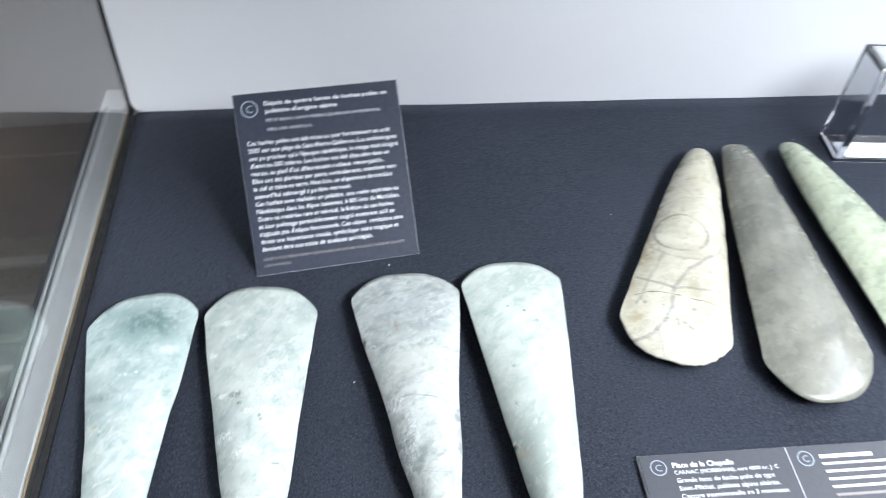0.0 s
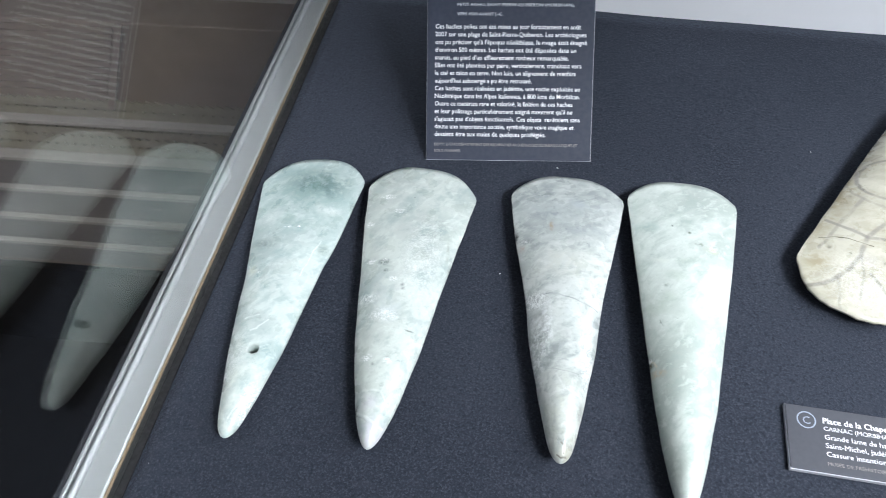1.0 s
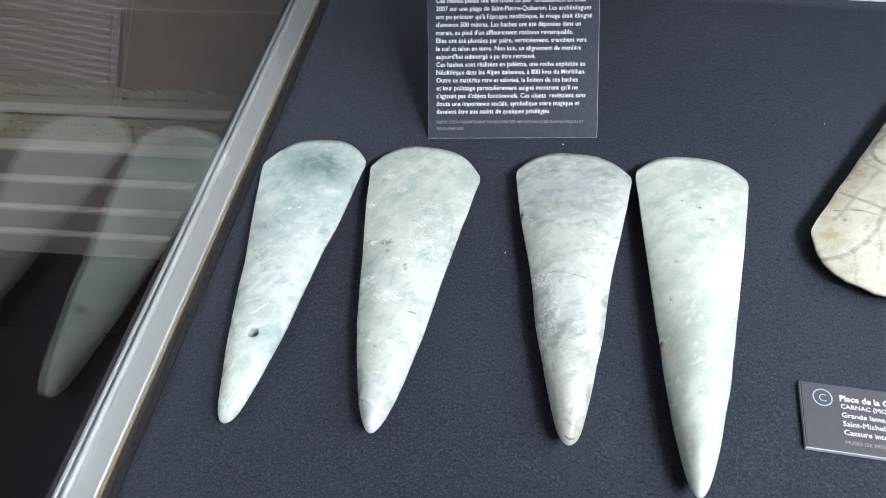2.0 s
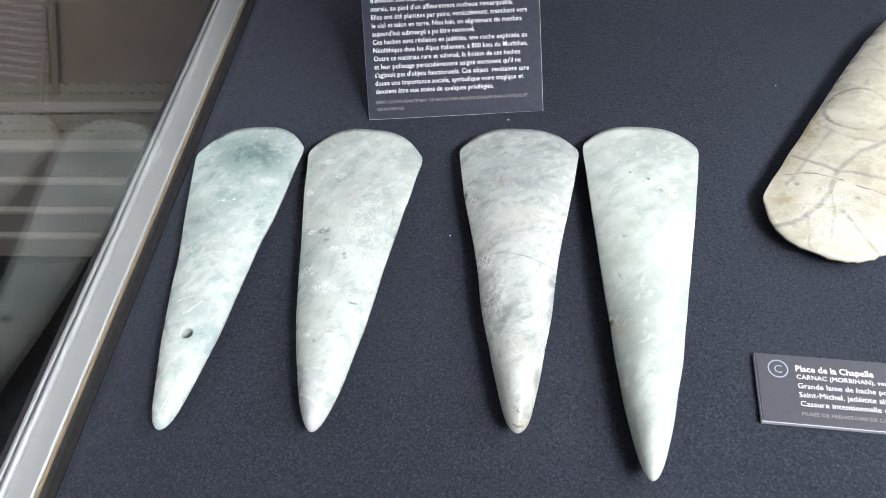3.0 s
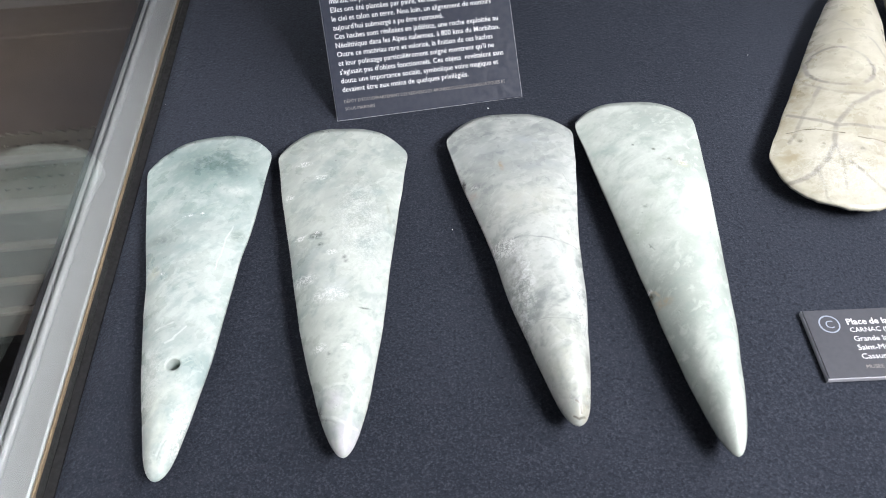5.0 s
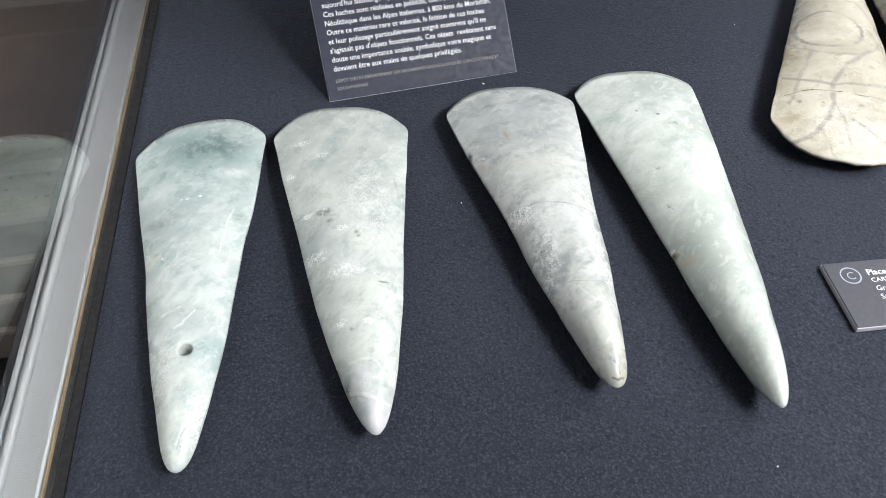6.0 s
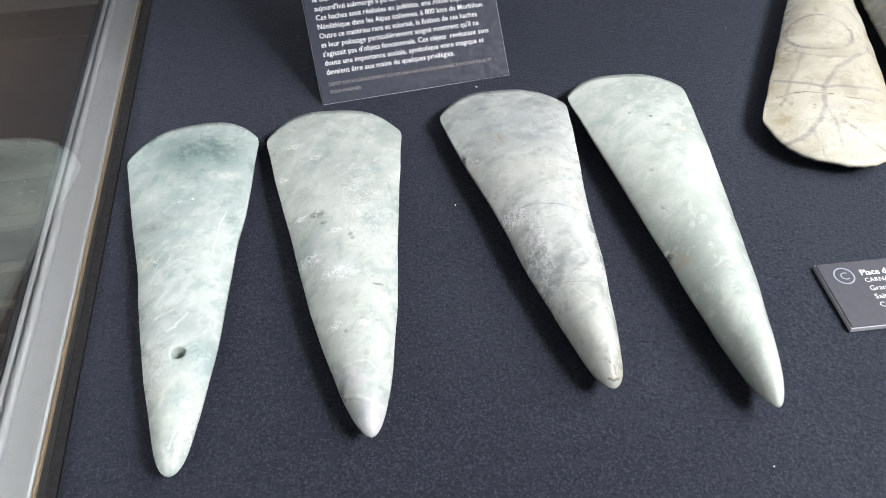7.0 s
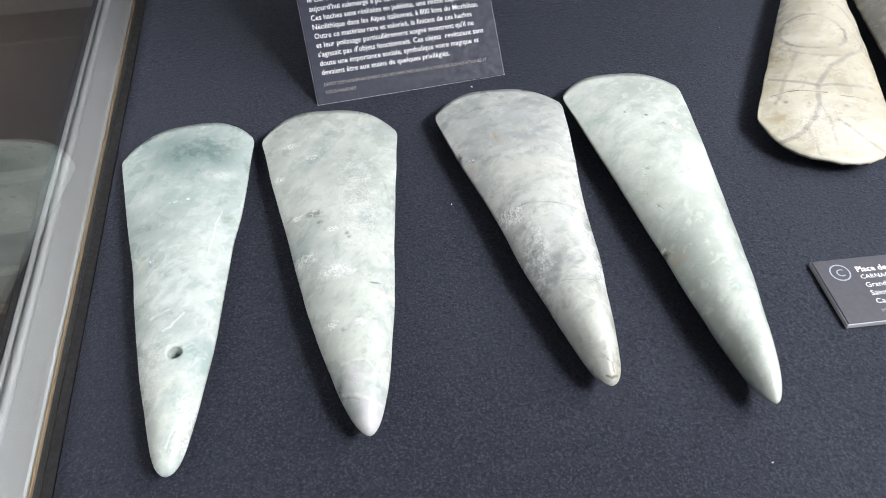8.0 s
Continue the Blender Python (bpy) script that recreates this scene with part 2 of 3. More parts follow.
# ---- building helpers ----
def finish(name, bm, material, smooth=False):
    bmesh.ops.recalc_face_normals(bm, faces=bm.faces)
    me = bpy.data.meshes.new(name)
    bm.to_mesh(me)
    bm.free()
    if material:
        me.materials.append(material)
    if smooth:
        for p in me.polygons:
            p.use_smooth = True
    return me


def part(name, bm, material, parent=None, label="", smooth=False):
    """One bmesh as one mesh object, under a thing or under a part of it."""
    ob = new(name, finish(name, bm, material, smooth))
    ob.parent = parent
    return tagged(ob, label)


def empty(name, m, label, category, group="", kind=""):
    ob = new(name)
    ob.empty_display_size = 0.02
    ob.matrix_world = m
    return tagged(ob, label, category, group, kind)


def add_box(bm, x0, x1, y0, y1, z0, z1, bevel=0.0, m=None):
    vs = [bm.verts.new((x, y, z)) for z in (z0, z1) for y in (y0, y1) for x in (x0, x1)]
    fs = [bm.faces.new([vs[i] for i in q]) for q in ((0, 2, 3, 1), (4, 5, 7, 6), (0, 1, 5, 4), (2, 6, 7, 3), (0, 4, 6, 2), (1, 3, 7, 5))]
    if bevel:
        es = list({e for f in fs for e in f.edges})
        bmesh.ops.bevel(bm, geom=es, offset=bevel, segments=2, profile=0.6, affect="EDGES")
    if m is not None:
        bmesh.ops.transform(bm, matrix=m, verts=vs if not bevel else bm.verts)
    return bm


def box(*a, **k):
    return add_box(bmesh.new(), *a, **k)


def extruded(profile, y0, y1):
    """A closed outline in x and z, drawn along y."""
    bm = bmesh.new()
    a = [bm.verts.new((x, y0, z)) for x, z in profile]
    b = [bm.verts.new((x, y1, z)) for x, z in profile]
    n = len(profile)
    for i in range(n):
        bm.faces.new((a[i], a[(i + 1) % n], b[(i + 1) % n], b[i]))
    bm.faces.new(a)
    bm.faces.new(b[::-1])
    return bm


def letters(text, width, height, bold=0.0):
    """A mesh of one line of writing, its left end at the origin, as wide as asked."""
    cu = bpy.data.curves.new("writing", "FONT")
    cu.body, cu.size, cu.extrude, cu.offset, cu.resolution_u = text, 1.0, 0.0, bold, 2
    ob = bpy.data.objects.new("writing", cu)
    scene.collection.objects.link(ob)
    dg = bpy.context.evaluated_depsgraph_get()
    me = bpy.data.meshes.new_from_object(ob.evaluated_get(dg))
    bpy.data.objects.remove(ob)
    bpy.data.curves.remove(cu)
    xs = [v.co.x for v in me.vertices]
    k = width / (max(xs) - min(xs))
    me.transform(Matrix.Diagonal((k, height, 1, 1)) @ Matrix.Translation((-min(xs), 0, 0)))
    return me


def written(parent, text, x, y, width, height, z, ink, bold=0.0):
    me = letters(text, width, height, bold)
    me.materials.clear()
    me.materials.append(ink)
    ob = new("text_line", me)
    ob.parent = parent
    ob.matrix_basis = pose(x, y, z)
    return ob


def bar(parent, x, y, width, height, z, ink):
    ob = part("text_bar", box(x, x + width, y, y + height, z, z + 0.00012), ink, parent)
    return ob


def ring_sign(parent, x, y, r, z, ink):
    """The round mark with its letter."""
    bm = bmesh.new()
    n = 40
    for k in range(n):
        a0, a1 = 2 * math.pi * k / n, 2 * math.pi * (k + 1) / n
        q = [bm.verts.new((x + f * r * math.cos(a), y + f * r * math.sin(a), z)) for f, a in ((0.86, a0), (1, a0), (1, a1), (0.86, a1))]
        bm.faces.new(q)
    bmesh.ops.remove_doubles(bm, verts=bm.verts, dist=1e-6)
    part("ring_mark", bm, ink, parent)
    written(parent, "C", x - 0.38 * r, y - 0.45 * r, 0.76 * r, 1.25 * r, z, ink)


# ---- the case ----
X0, X1, Y_FRONT, TOP = -0.0235, 1.75, -0.37, 0.62


def back_y(x):
    return 0.2132 + 0.010 * x


def case_deck():
    bm = bmesh.new()
    nx, ny = 150, 40
    grid = []
    for i in range(nx + 1):
        x = 0.0195 + (X1 - 0.0195) * i / nx
        edge = back_y(x) + 0.0003
        row = []
        for j in range(ny + 1):
            v = j / ny
            y = Y_FRONT + (edge - Y_FRONT) * v
            lift = max(0.0, (v - 0.97) / 0.03) * (0.0016 + 0.0020 * noise.noise((x * 8, 0.4, 2.0)))
            row.append(bm.verts.new((x, y, lift + 0.0004 * noise.noise((x * 14, y * 14, 1.7)) - 0.0003)))
        grid.append(row)
    for i in range(nx):
        for j in range(ny):
            bm.faces.new((grid[i][j], grid[i + 1][j], grid[i + 1][j + 1], grid[i][j + 1]))
    rim = bmesh.ops.extrude_face_region(bm, geom=list(bm.faces))
    bmesh.ops.translate(bm, vec=(0, 0, -0.004), verts=[e for e in rim["geom"] if isinstance(e, bmesh.types.BMVert)])
    ob = part("deck", bm, FELT, smooth=True)
    return tagged(ob, "dark navy felt covering the deck of the display case", "felt deck", kind="structure")


case_deck()
tagged(part("plinth", box(X0, X1 + 0.034, Y_FRONT, 0.26, -0.9, -0.006, 0.002), WHITE), "white plinth under the glass display case", "plinth", kind="structure")


def back_panel():
    outline = [(X1, 0.0006), (X1, TOP), (0.0150, TOP)]
    for k in range(9):
        a = math.pi + math.pi / 2 * k / 8
        outline.append((0.0260 + 0.011 * math.cos(a), 0.0116 + 0.011 * math.sin(a)))
    bm = extruded(outline, 0.0, 0.015)
    bmesh.ops.transform(bm, matrix=Matrix.Translation((0, 0.2140, 0)) @ Matrix.Rotation(math.atan(0.010), 4, "Z"), verts=bm.verts)
    ob = part("wall_back", bm, WHITE)
    tagged(ob, "smooth white back panel of the display case", "case wall", kind="structure")


back_panel()


def side_rail():
    """The aluminium profile along the foot of the side glass, with the board's edge beside it."""
    rail = empty("side_rail", pose(0.0121, 0, 0), "brushed aluminium rail at the foot of the side glass", "rail", kind="structure")
    y0, y1 = Y_FRONT - 0.02, 0.2122
    flat = [(-0.0058, -0.004), (-0.0058, 0.0044), (-0.0068, 0.0052), (-0.0205, 0.0052), (-0.0205, -0.004)]
    part("flat_bar", extruded(flat, y0, y1), METAL, rail)
    ridge = [(-0.0207, -0.004), (-0.0207, 0.0062)]
    for k in range(7):
        a = math.pi * k / 6
        ridge.append((-0.0227 + 0.0020 * math.cos(a), 0.0066 + 0.0022 * math.sin(a)))
    ridge += [(-0.0247, 0.0052), (-0.0268, 0.0040), (-0.0268, -0.004)]
    part("ridge", extruded(ridge, y0, y1), METAL, rail, "rounded bright ridge")
    lip = [(-0.0270, -0.004), (-0.0270, 0.0058), (-0.0277, 0.0065), (-0.0291, 0.0065), (-0.0298, 0.0058), (-0.0298, -0.004)]
    part("outer_lip", extruded(lip, y0, y1), METAL, rail)
    outer = [(-0.0300, -0.004), (-0.0300, 0.0046), (-0.0306, 0.0052), (-0.0334, 0.0052), (-0.0342, 0.0046), (-0.0342, -0.004)]
    part("outer_seal", extruded(outer, y0, y1), SEAL_AND_GAP, rail, "black outer seal")
    # the gap beside the felt lies in shade, drawn as a black strip
    part("gap_strip", extruded([(0.0016, -0.0058), (0.0016, -0.0012), (0.0024, -0.0008), (0.0066, -0.0008), (0.0073, -0.0058)], y0, y1), SEAL_AND_GAP, rail, "black strip for the shaded gap beside the felt")
    part("board_edge", extruded([(-0.0056, 0.0012), (-0.0056, 0.0036), (-0.0050, 0.0038), (-0.0046, 0.0034), (-0.0046, 0.0012)], y0, y1), WOOD_EDGE, rail, "thin brown board edge")
    part("inner_seal", extruded([(-0.0056, -0.004), (-0.0056, 0.0010), (-0.0046, 0.0010), (-0.0046, -0.0054), (0.0014, -0.0054), (0.0014, -0.0058), (-0.0056, -0.0058)], y0, y1), SEAL_AND_GAP, rail, "black inner seal")
    return rail


side_rail()
pane = part("window_side", box(0.0077, 0.0135, Y_FRONT - 0.02, 0.2117, -0.0052, TOP - 0.002, 0.0003), GLASS)
pane.visible_shadow = False
tagged(pane, "clear side glass of the display case with faint reflections", "glass pane", kind="structure")
tagged(part("corner_seal", box(0.0073, 0.0147, 0.2122, 0.2312, -0.004, TOP), SEAL_AND_GAP), "dark edge strip of the back panel", "seal", kind="structure")
tagged(part("wall_right", box(X1, X1 + 0.012, Y_FRONT, back_y(X1), -0.004, TOP), WHITE), "plain white end of the display case", "case wall", kind="structure")
tagged(part("ceiling", box(X0, X1 + 0.012, Y_FRONT, 0.26, TOP, TOP + 0.03), WHITE), "white lid of the display case", "case lid", kind="structure")


# ---- the polished blades ----
def blade(name, tip, turn, length, half, power, sag, skew, thick, material, label, bow=0.0, hole=None, wobble=0.0006, waist=0.0, blunt=0.0, rest=0.3, nose=0.45, chip=0.0):
    """A polished stone axe blade: pointed butt at the origin, cutting edge towards +y."""
    bm = bmesh.new()
    nu, nv = 64, 36
    seed = tip[0] * 7
    top, low = [], []
    for i in range(nu + 1):
        u = (i / nu) ** 1.35
        if i:
            u = max(u, 0.0015)
        w = half * ((u + blunt) / (1 + blunt)) ** power * (1 - waist * math.exp(-((u - 0.5) / 0.13) ** 2))
        w *= 1 + nose * math.exp(-u / 0.04)
        if blunt:
            w *= min(1.0, (u / 0.012) ** 0.5) if u < 0.012 else 1.0
        w *= 1 - 0.045 * max(0.0, (u - 0.95) / 0.05) ** 2
        t = thick * (1 - math.exp(-u / 0.075)) ** 0.7 * (1 - max(0.0, (u - 0.30) / 0.70) ** 2.1) + 0.0007 * min(1, u * 20)
        rt, rl = [], []
        for j in range(nv + 1):
            v = -math.cos(math.pi * j / nv)
            reach = length - (sag * abs(v) ** 2.9 - 0.5 * skew * v) * u ** 3
            y = u * reach + chip * noise.noise((v * 14, seed, u * 3)) * max(0.0, (u - 0.9) / 0.1) ** 2
            x = v * w + bow * math.sin(math.pi * u) + wobble * noise.noise((seed, y * 45, v * 0.7)) * min(1, u * 6)
            h = t * (1 - abs(v) ** 2.2) ** 0.86 + 0.0008 * min(1, u * 20) * (1 - 0.6 * max(0, u - 0.8) / 0.2)
            dz = 0.0005 * noise.noise((x * 40, y * 40, seed)) * min(1, u * 8) * (1 - abs(v) ** 4)
            z0 = 0.94 * (thick if u < 0.3 else rest * thick + (1 - rest) * t) + 0.0012
            rt.append(bm.verts.new((x, y, z0 + h + dz)))
            rl.append(bm.verts.new((x, y, z0 - h)))
        top.append(rt)
        low.append(rl)
    for i in range(nu):
        for j in range(nv):
            bm.faces.new((top[i][j], top[i][j + 1], top[i + 1][j + 1], top[i + 1][j]))
            bm.faces.new((low[i][j], low[i + 1][j], low[i + 1][j + 1], low[i][j + 1]))
    for i in range(nu):
        for j in (0, nv):
            bm.faces.new((top[i][j], top[i + 1][j], low[i + 1][j], low[i][j]))
    for i in (0, nu):
        for j in range(nv):
            bm.faces.new((top[i][j], low[i][j], low[i][j + 1], top[i][j + 1]))
    bmesh.ops.remove_doubles(bm, verts=bm.verts, dist=2e-6)
    ob = part(name, bm, material, None, smooth=True)
    if hole:
        hx, hy, r = hole
        cut = bmesh.new()
        rim = []
        for z, rr in ((-0.01, r * 1.5), (0.006, r), (0.017, r), (0.0215, r * 1.12), (0.034, r * 1.5)):
            rim.append([cut.verts.new((hx + rr * math.cos(a), hy + rr * math.sin(a), z)) for a in [2 * math.pi * k / 28 for k in range(28)]])
        for p, q in zip(rim, rim[1:]):
            for k in range(28):
                cut.faces.new((p[k], p[(k + 1) % 28], q[(k + 1) % 28], q[k]))
        cut.faces.new(rim[0][::-1])
        cut.faces.new(rim[-1])
        drill = new("drill", finish("drill", cut, None))
        mod = ob.modifiers.new("bore", "BOOLEAN")
        mod.operation, mod.object, mod.solver = "DIFFERENCE", drill, "EXACT"
        me = bpy.data.meshes.new_from_object(ob.evaluated_get(bpy.context.evaluated_depsgraph_get()))
        ob.modifiers.remove(mod)
        bpy.data.objects.remove(drill)
        ob.data = me
        for p in me.polygons:
            p.use_smooth = True
    low_z = min(v.co.z for v in ob.data.vertices)
    ob.matrix_world = pose(tip[0], tip[1], 0.0003 - low_z, 0, 0, -turn)
    return tagged(ob, label, "axe blade", "polished axe blades in the case")


WHITE_VEIN, GREY_VEIN, DARK_FLECK = (0.80, 0.83, 0.80), (0.20, 0.19, 0.165), (0.10, 0.12, 0.11)
JADE_1 = stone_material("jade_pale_green", (0.503, 0.563, 0.529), (0.422, 0.488, 0.466), (0.298, 0.389, 0.378), 1.0, turn=-36, spots=(
    (0.004, 0.207, 0.034, 0.022, (0.05, 0.115, 0.105), 1.0), (-0.004, 0.192, 0.050, 0.040, (0.25, 0.35, 0.33), 0.8), (0.020, 0.196, 0.02, 0.012, (0.36, 0.45, 0.43), 0.5),
    (-0.0186, 0.144, 0.014, 0.0065, (0.13, 0.17, 0.16), 0.85), (-0.010, 0.148, 0.018, 0.006, (0.33, 0.39, 0.37), 0.7),
    (0.0249, 0.1465, 0.0068, 0.006, (0.24, 0.30, 0.27), 0.85), (0.0145, 0.0636, 0.0045, 0.009, (0.33, 0.39, 0.36), 0.6), (0.0236, 0.092, 0.006, 0.022, (0.34, 0.42, 0.38), 0.7),
    (0.0352, 0.191, 0.003, 0.006, (0.15, 0.20, 0.18), 0.8), (0.0, 0.02, 0.03, 0.05, (0.64, 0.67, 0.59), 0.5), (-0.0189, 0.121, 0.005, 0.005, (0.52, 0.53, 0.40), 0.6),
    (-0.022, 0.170, 0.012, 0.010, (0.62, 0.68, 0.64), 0.7), (0.016, 0.182, 0.012, 0.006, (0.66, 0.70, 0.66), 0.7)),
    strokes=((0.0006, WHITE_VEIN, 0.45, ((0.0217, 0.1527), (0.0186, 0.136), (0.0156, 0.1198))), (0.0009, WHITE_VEIN, 0.5, ((-0.010, 0.0805), (-0.0013, 0.0828))),
             (0.0008, WHITE_VEIN, 0.45, ((-0.004, 0.0708), (0.0, 0.073), (0.0057, 0.0799))), (0.0009, WHITE_VEIN, 0.3, ((0.0, 0.0105), (0.0065, 0.0237), (0.0148, 0.0359))),
             (0.0006, (0.33, 0.38, 0.36), 0.5, ((-0.012, 0.0775), (0.001, 0.081))), (0.0006, (0.33, 0.38, 0.36), 0.5, ((0.0, 0.0085), (0.0062, 0.021)))),
    glints=((-0.0075, 0.1617, 0.0024, 0.0014, 1.0), (-0.0031, 0.1615, 0.0022, 0.0014, 1.0), (0.0034, 0.1624, 0.002, 0.0014, 1.0), (-0.0129, 0.1184, 0.0018, 0.0012, 0.9), (0.01, 0.02, 0.008, 0.02, 0.6), (-0.01, 0.05, 0.01, 0.03, 0.35)),
    bands=((0.10, 0.21, (0.40, 0.49, 0.465), 0.6),), gloss=0.30, contrast=1.1, grain=0.65)
JADE_2 = stone_material("jade_white_green", (0.498, 0.543, 0.499), (0.435, 0.483, 0.446), (0.318, 0.379, 0.362), 4.0, turn=-42, spots=(
    (-0.021, 0.111, 0.022, 0.030, (0.38, 0.44, 0.43), 0.75), (-0.0242, 0.1056, 0.0066, 0.005, (0.16, 0.24, 0.23), 0.8), (-0.0139, 0.1327, 0.0062, 0.0034, (0.07, 0.09, 0.08), 1.0), (-0.0116, 0.1252, 0.0024, 0.002, DARK_FLECK, 0.9),
    (-0.022, 0.182, 0.020, 0.022, (0.48, 0.53, 0.50), 0.6), (-0.006, 0.165, 0.010, 0.012, (0.42, 0.46, 0.43), 0.6), (-0.0058, 0.0932, 0.014, 0.012, (0.54, 0.60, 0.60), 0.6),
    (0.0017, 0.1139, 0.0018, 0.0022, DARK_FLECK, 0.8), (0.0028, 0.1108, 0.0016, 0.002, DARK_FLECK, 0.7), (0.0021, 0.0588, 0.005, 0.004, (0.28, 0.33, 0.31), 0.75), (0.0027, 0.0383, 0.0022, 0.0030, (0.25, 0.29, 0.26), 0.7),
    (0.0118, 0.0794, 0.004, 0.0009, DARK_FLECK, 0.8), (-0.0111, 0.0225, 0.0024, 0.0052, (0.12, 0.13, 0.12), 0.9), (0.0132, 0.0257, 0.0016, 0.0055, (0.14, 0.15, 0.14), 0.8), (0.0300, 0.134, 0.0018, 0.009, (0.16, 0.18, 0.15), 0.85), (0.027, 0.150, 0.0015, 0.012, (0.25, 0.27, 0.22), 0.6),
    (-0.0057, 0.0519, 0.002, 0.002, DARK_FLECK, 0.6), (0.016, 0.0859, 0.0066, 0.006, (0.42, 0.46, 0.44), 0.7), (-0.0024, 0.0239, 0.010, 0.009, (0.52, 0.52, 0.55), 0.8), (0.0012, 0.0045, 0.016, 0.012, (0.55, 0.535, 0.575), 0.9), (-0.004, 0.198, 0.0012, 0.0012, DARK_FLECK, 0.9)),
    strokes=((0.0012, WHITE_VEIN, 0.35, ((-0.0122, 0.0227), (-0.002, 0.0150), (0.0072, 0.0123))), (0.0010, WHITE_VEIN, 0.3, ((-0.009, 0.034), (0.002, 0.034), (0.008, 0.026))), (0.0006, (0.35, 0.36, 0.36), 0.6, ((-0.0105, 0.020), (-0.003, 0.0135)))),
    glints=((-0.0236, 0.1971, 0.007, 0.0035, 1.0), (-0.0318, 0.1696, 0.004, 0.004, 1.0), (-0.0127, 0.1818, 0.006, 0.003, 0.8), (-0.0233, 0.1332, 0.005, 0.003, 0.9), (-0.0111, 0.0561, 0.006, 0.0035, 1.0), (-0.005, 0.118, 0.004, 0.003, 0.9), (-0.0139, 0.1348, 0.0024, 0.0014, 1.0),
            (-0.020, 0.102, 0.010, 0.006, 0.8), (0.003, 0.055, 0.004, 0.003, 0.9), (-0.006, 0.088, 0.014, 0.007, 0.6), (0.01, 0.14, 0.02, 0.05, 0.3)), gloss=0.30, contrast=1.1, grain=0.65)
JADE_3 = stone_material("jade_blue_grey", (0.478, 0.505, 0.474), (0.383, 0.412, 0.389), (0.224, 0.253, 0.245), 9.0, turn=-20, spots=(
    (-0.010, 0.190, 0.040, 0.022, (0.38, 0.415, 0.41), 0.6), (-0.0147, 0.185, 0.012, 0.004, (0.17, 0.20, 0.205), 0.8), (0.012, 0.172, 0.022, 0.006, (0.29, 0.32, 0.33), 0.6), (0.012, 0.200, 0.020, 0.008, (0.33, 0.37, 0.39), 0.6),
    (-0.0112, 0.1744, 0.0022, 0.0062, (0.30, 0.25, 0.17), 0.9), (-0.0286, 0.1611, 0.0062, 0.0032, (0.13, 0.14, 0.14), 0.9), (-0.0352, 0.1651, 0.0018, 0.008, (0.03, 0.03, 0.03), 1.0), (-0.0385, 0.1697, 0.0018, 0.005, (0.04, 0.04, 0.04), 0.9), (-0.031, 0.154, 0.004, 0.004, (0.34, 0.29, 0.25), 0.8),
    (0.0166, 0.1131, 0.0066, 0.010, (0.60, 0.60, 0.51), 0.8), (0.002, 0.030, 0.020, 0.034, (0.51, 0.53, 0.45), 0.75), (0.006, 0.008, 0.016, 0.012, (0.36, 0.345, 0.265), 0.75), (0.0105, 0.030, 0.003, 0.008, (0.22, 0.22, 0.20), 0.7), (0.0135, 0.062, 0.0014, 0.004, (0.14, 0.14, 0.13), 0.7),
    (0.002, 0.100, 0.024, 0.022, (0.50, 0.535, 0.515), 0.7), (0.036, 0.168, 0.0014, 0.006, (0.12, 0.12, 0.11), 0.8), (0.0, 0.140, 0.030, 0.018, (0.46, 0.475, 0.42), 0.7)),
    strokes=((0.0008, (0.22, 0.24, 0.24), 0.65, ((-0.0278, 0.1121), (-0.006, 0.1125), (0.0208, 0.1052))), (0.0010, WHITE_VEIN, 0.22, ((-0.0049, 0.0523), (-0.0003, 0.0427), (0.0102, 0.0400))), (0.0005, (0.22, 0.24, 0.23), 0.5, ((-0.010, 0.056), (0.008, 0.054))),
             (0.0005, (0.10, 0.09, 0.07), 0.9, ((-0.0115, 0.0062), (-0.0099, 0.0040), (-0.0075, 0.0042))), (0.0006, (0.16, 0.14, 0.11), 0.8, ((0.0, 0.0095), (0.0022, 0.0075), (0.0018, 0.0045))), (0.0006, (0.12, 0.11, 0.09), 0.8, ((-0.002, 0.004), (0.0, 0.0022), (0.003, 0.003)))),
    bands=((0.120, 0.205, (0.36, 0.39, 0.375), 0.55),), glints=((-0.020, 0.108, 0.012, 0.010, 0.8), (-0.030, 0.160, 0.003, 0.003, 0.8), (0.014, 0.07, 0.006, 0.04, 0.5)),
    pecked=((-0.0180, 0.072, 0.0115, 0.050, 10),), gloss=0.30, contrast=1.0, grain=0.6)
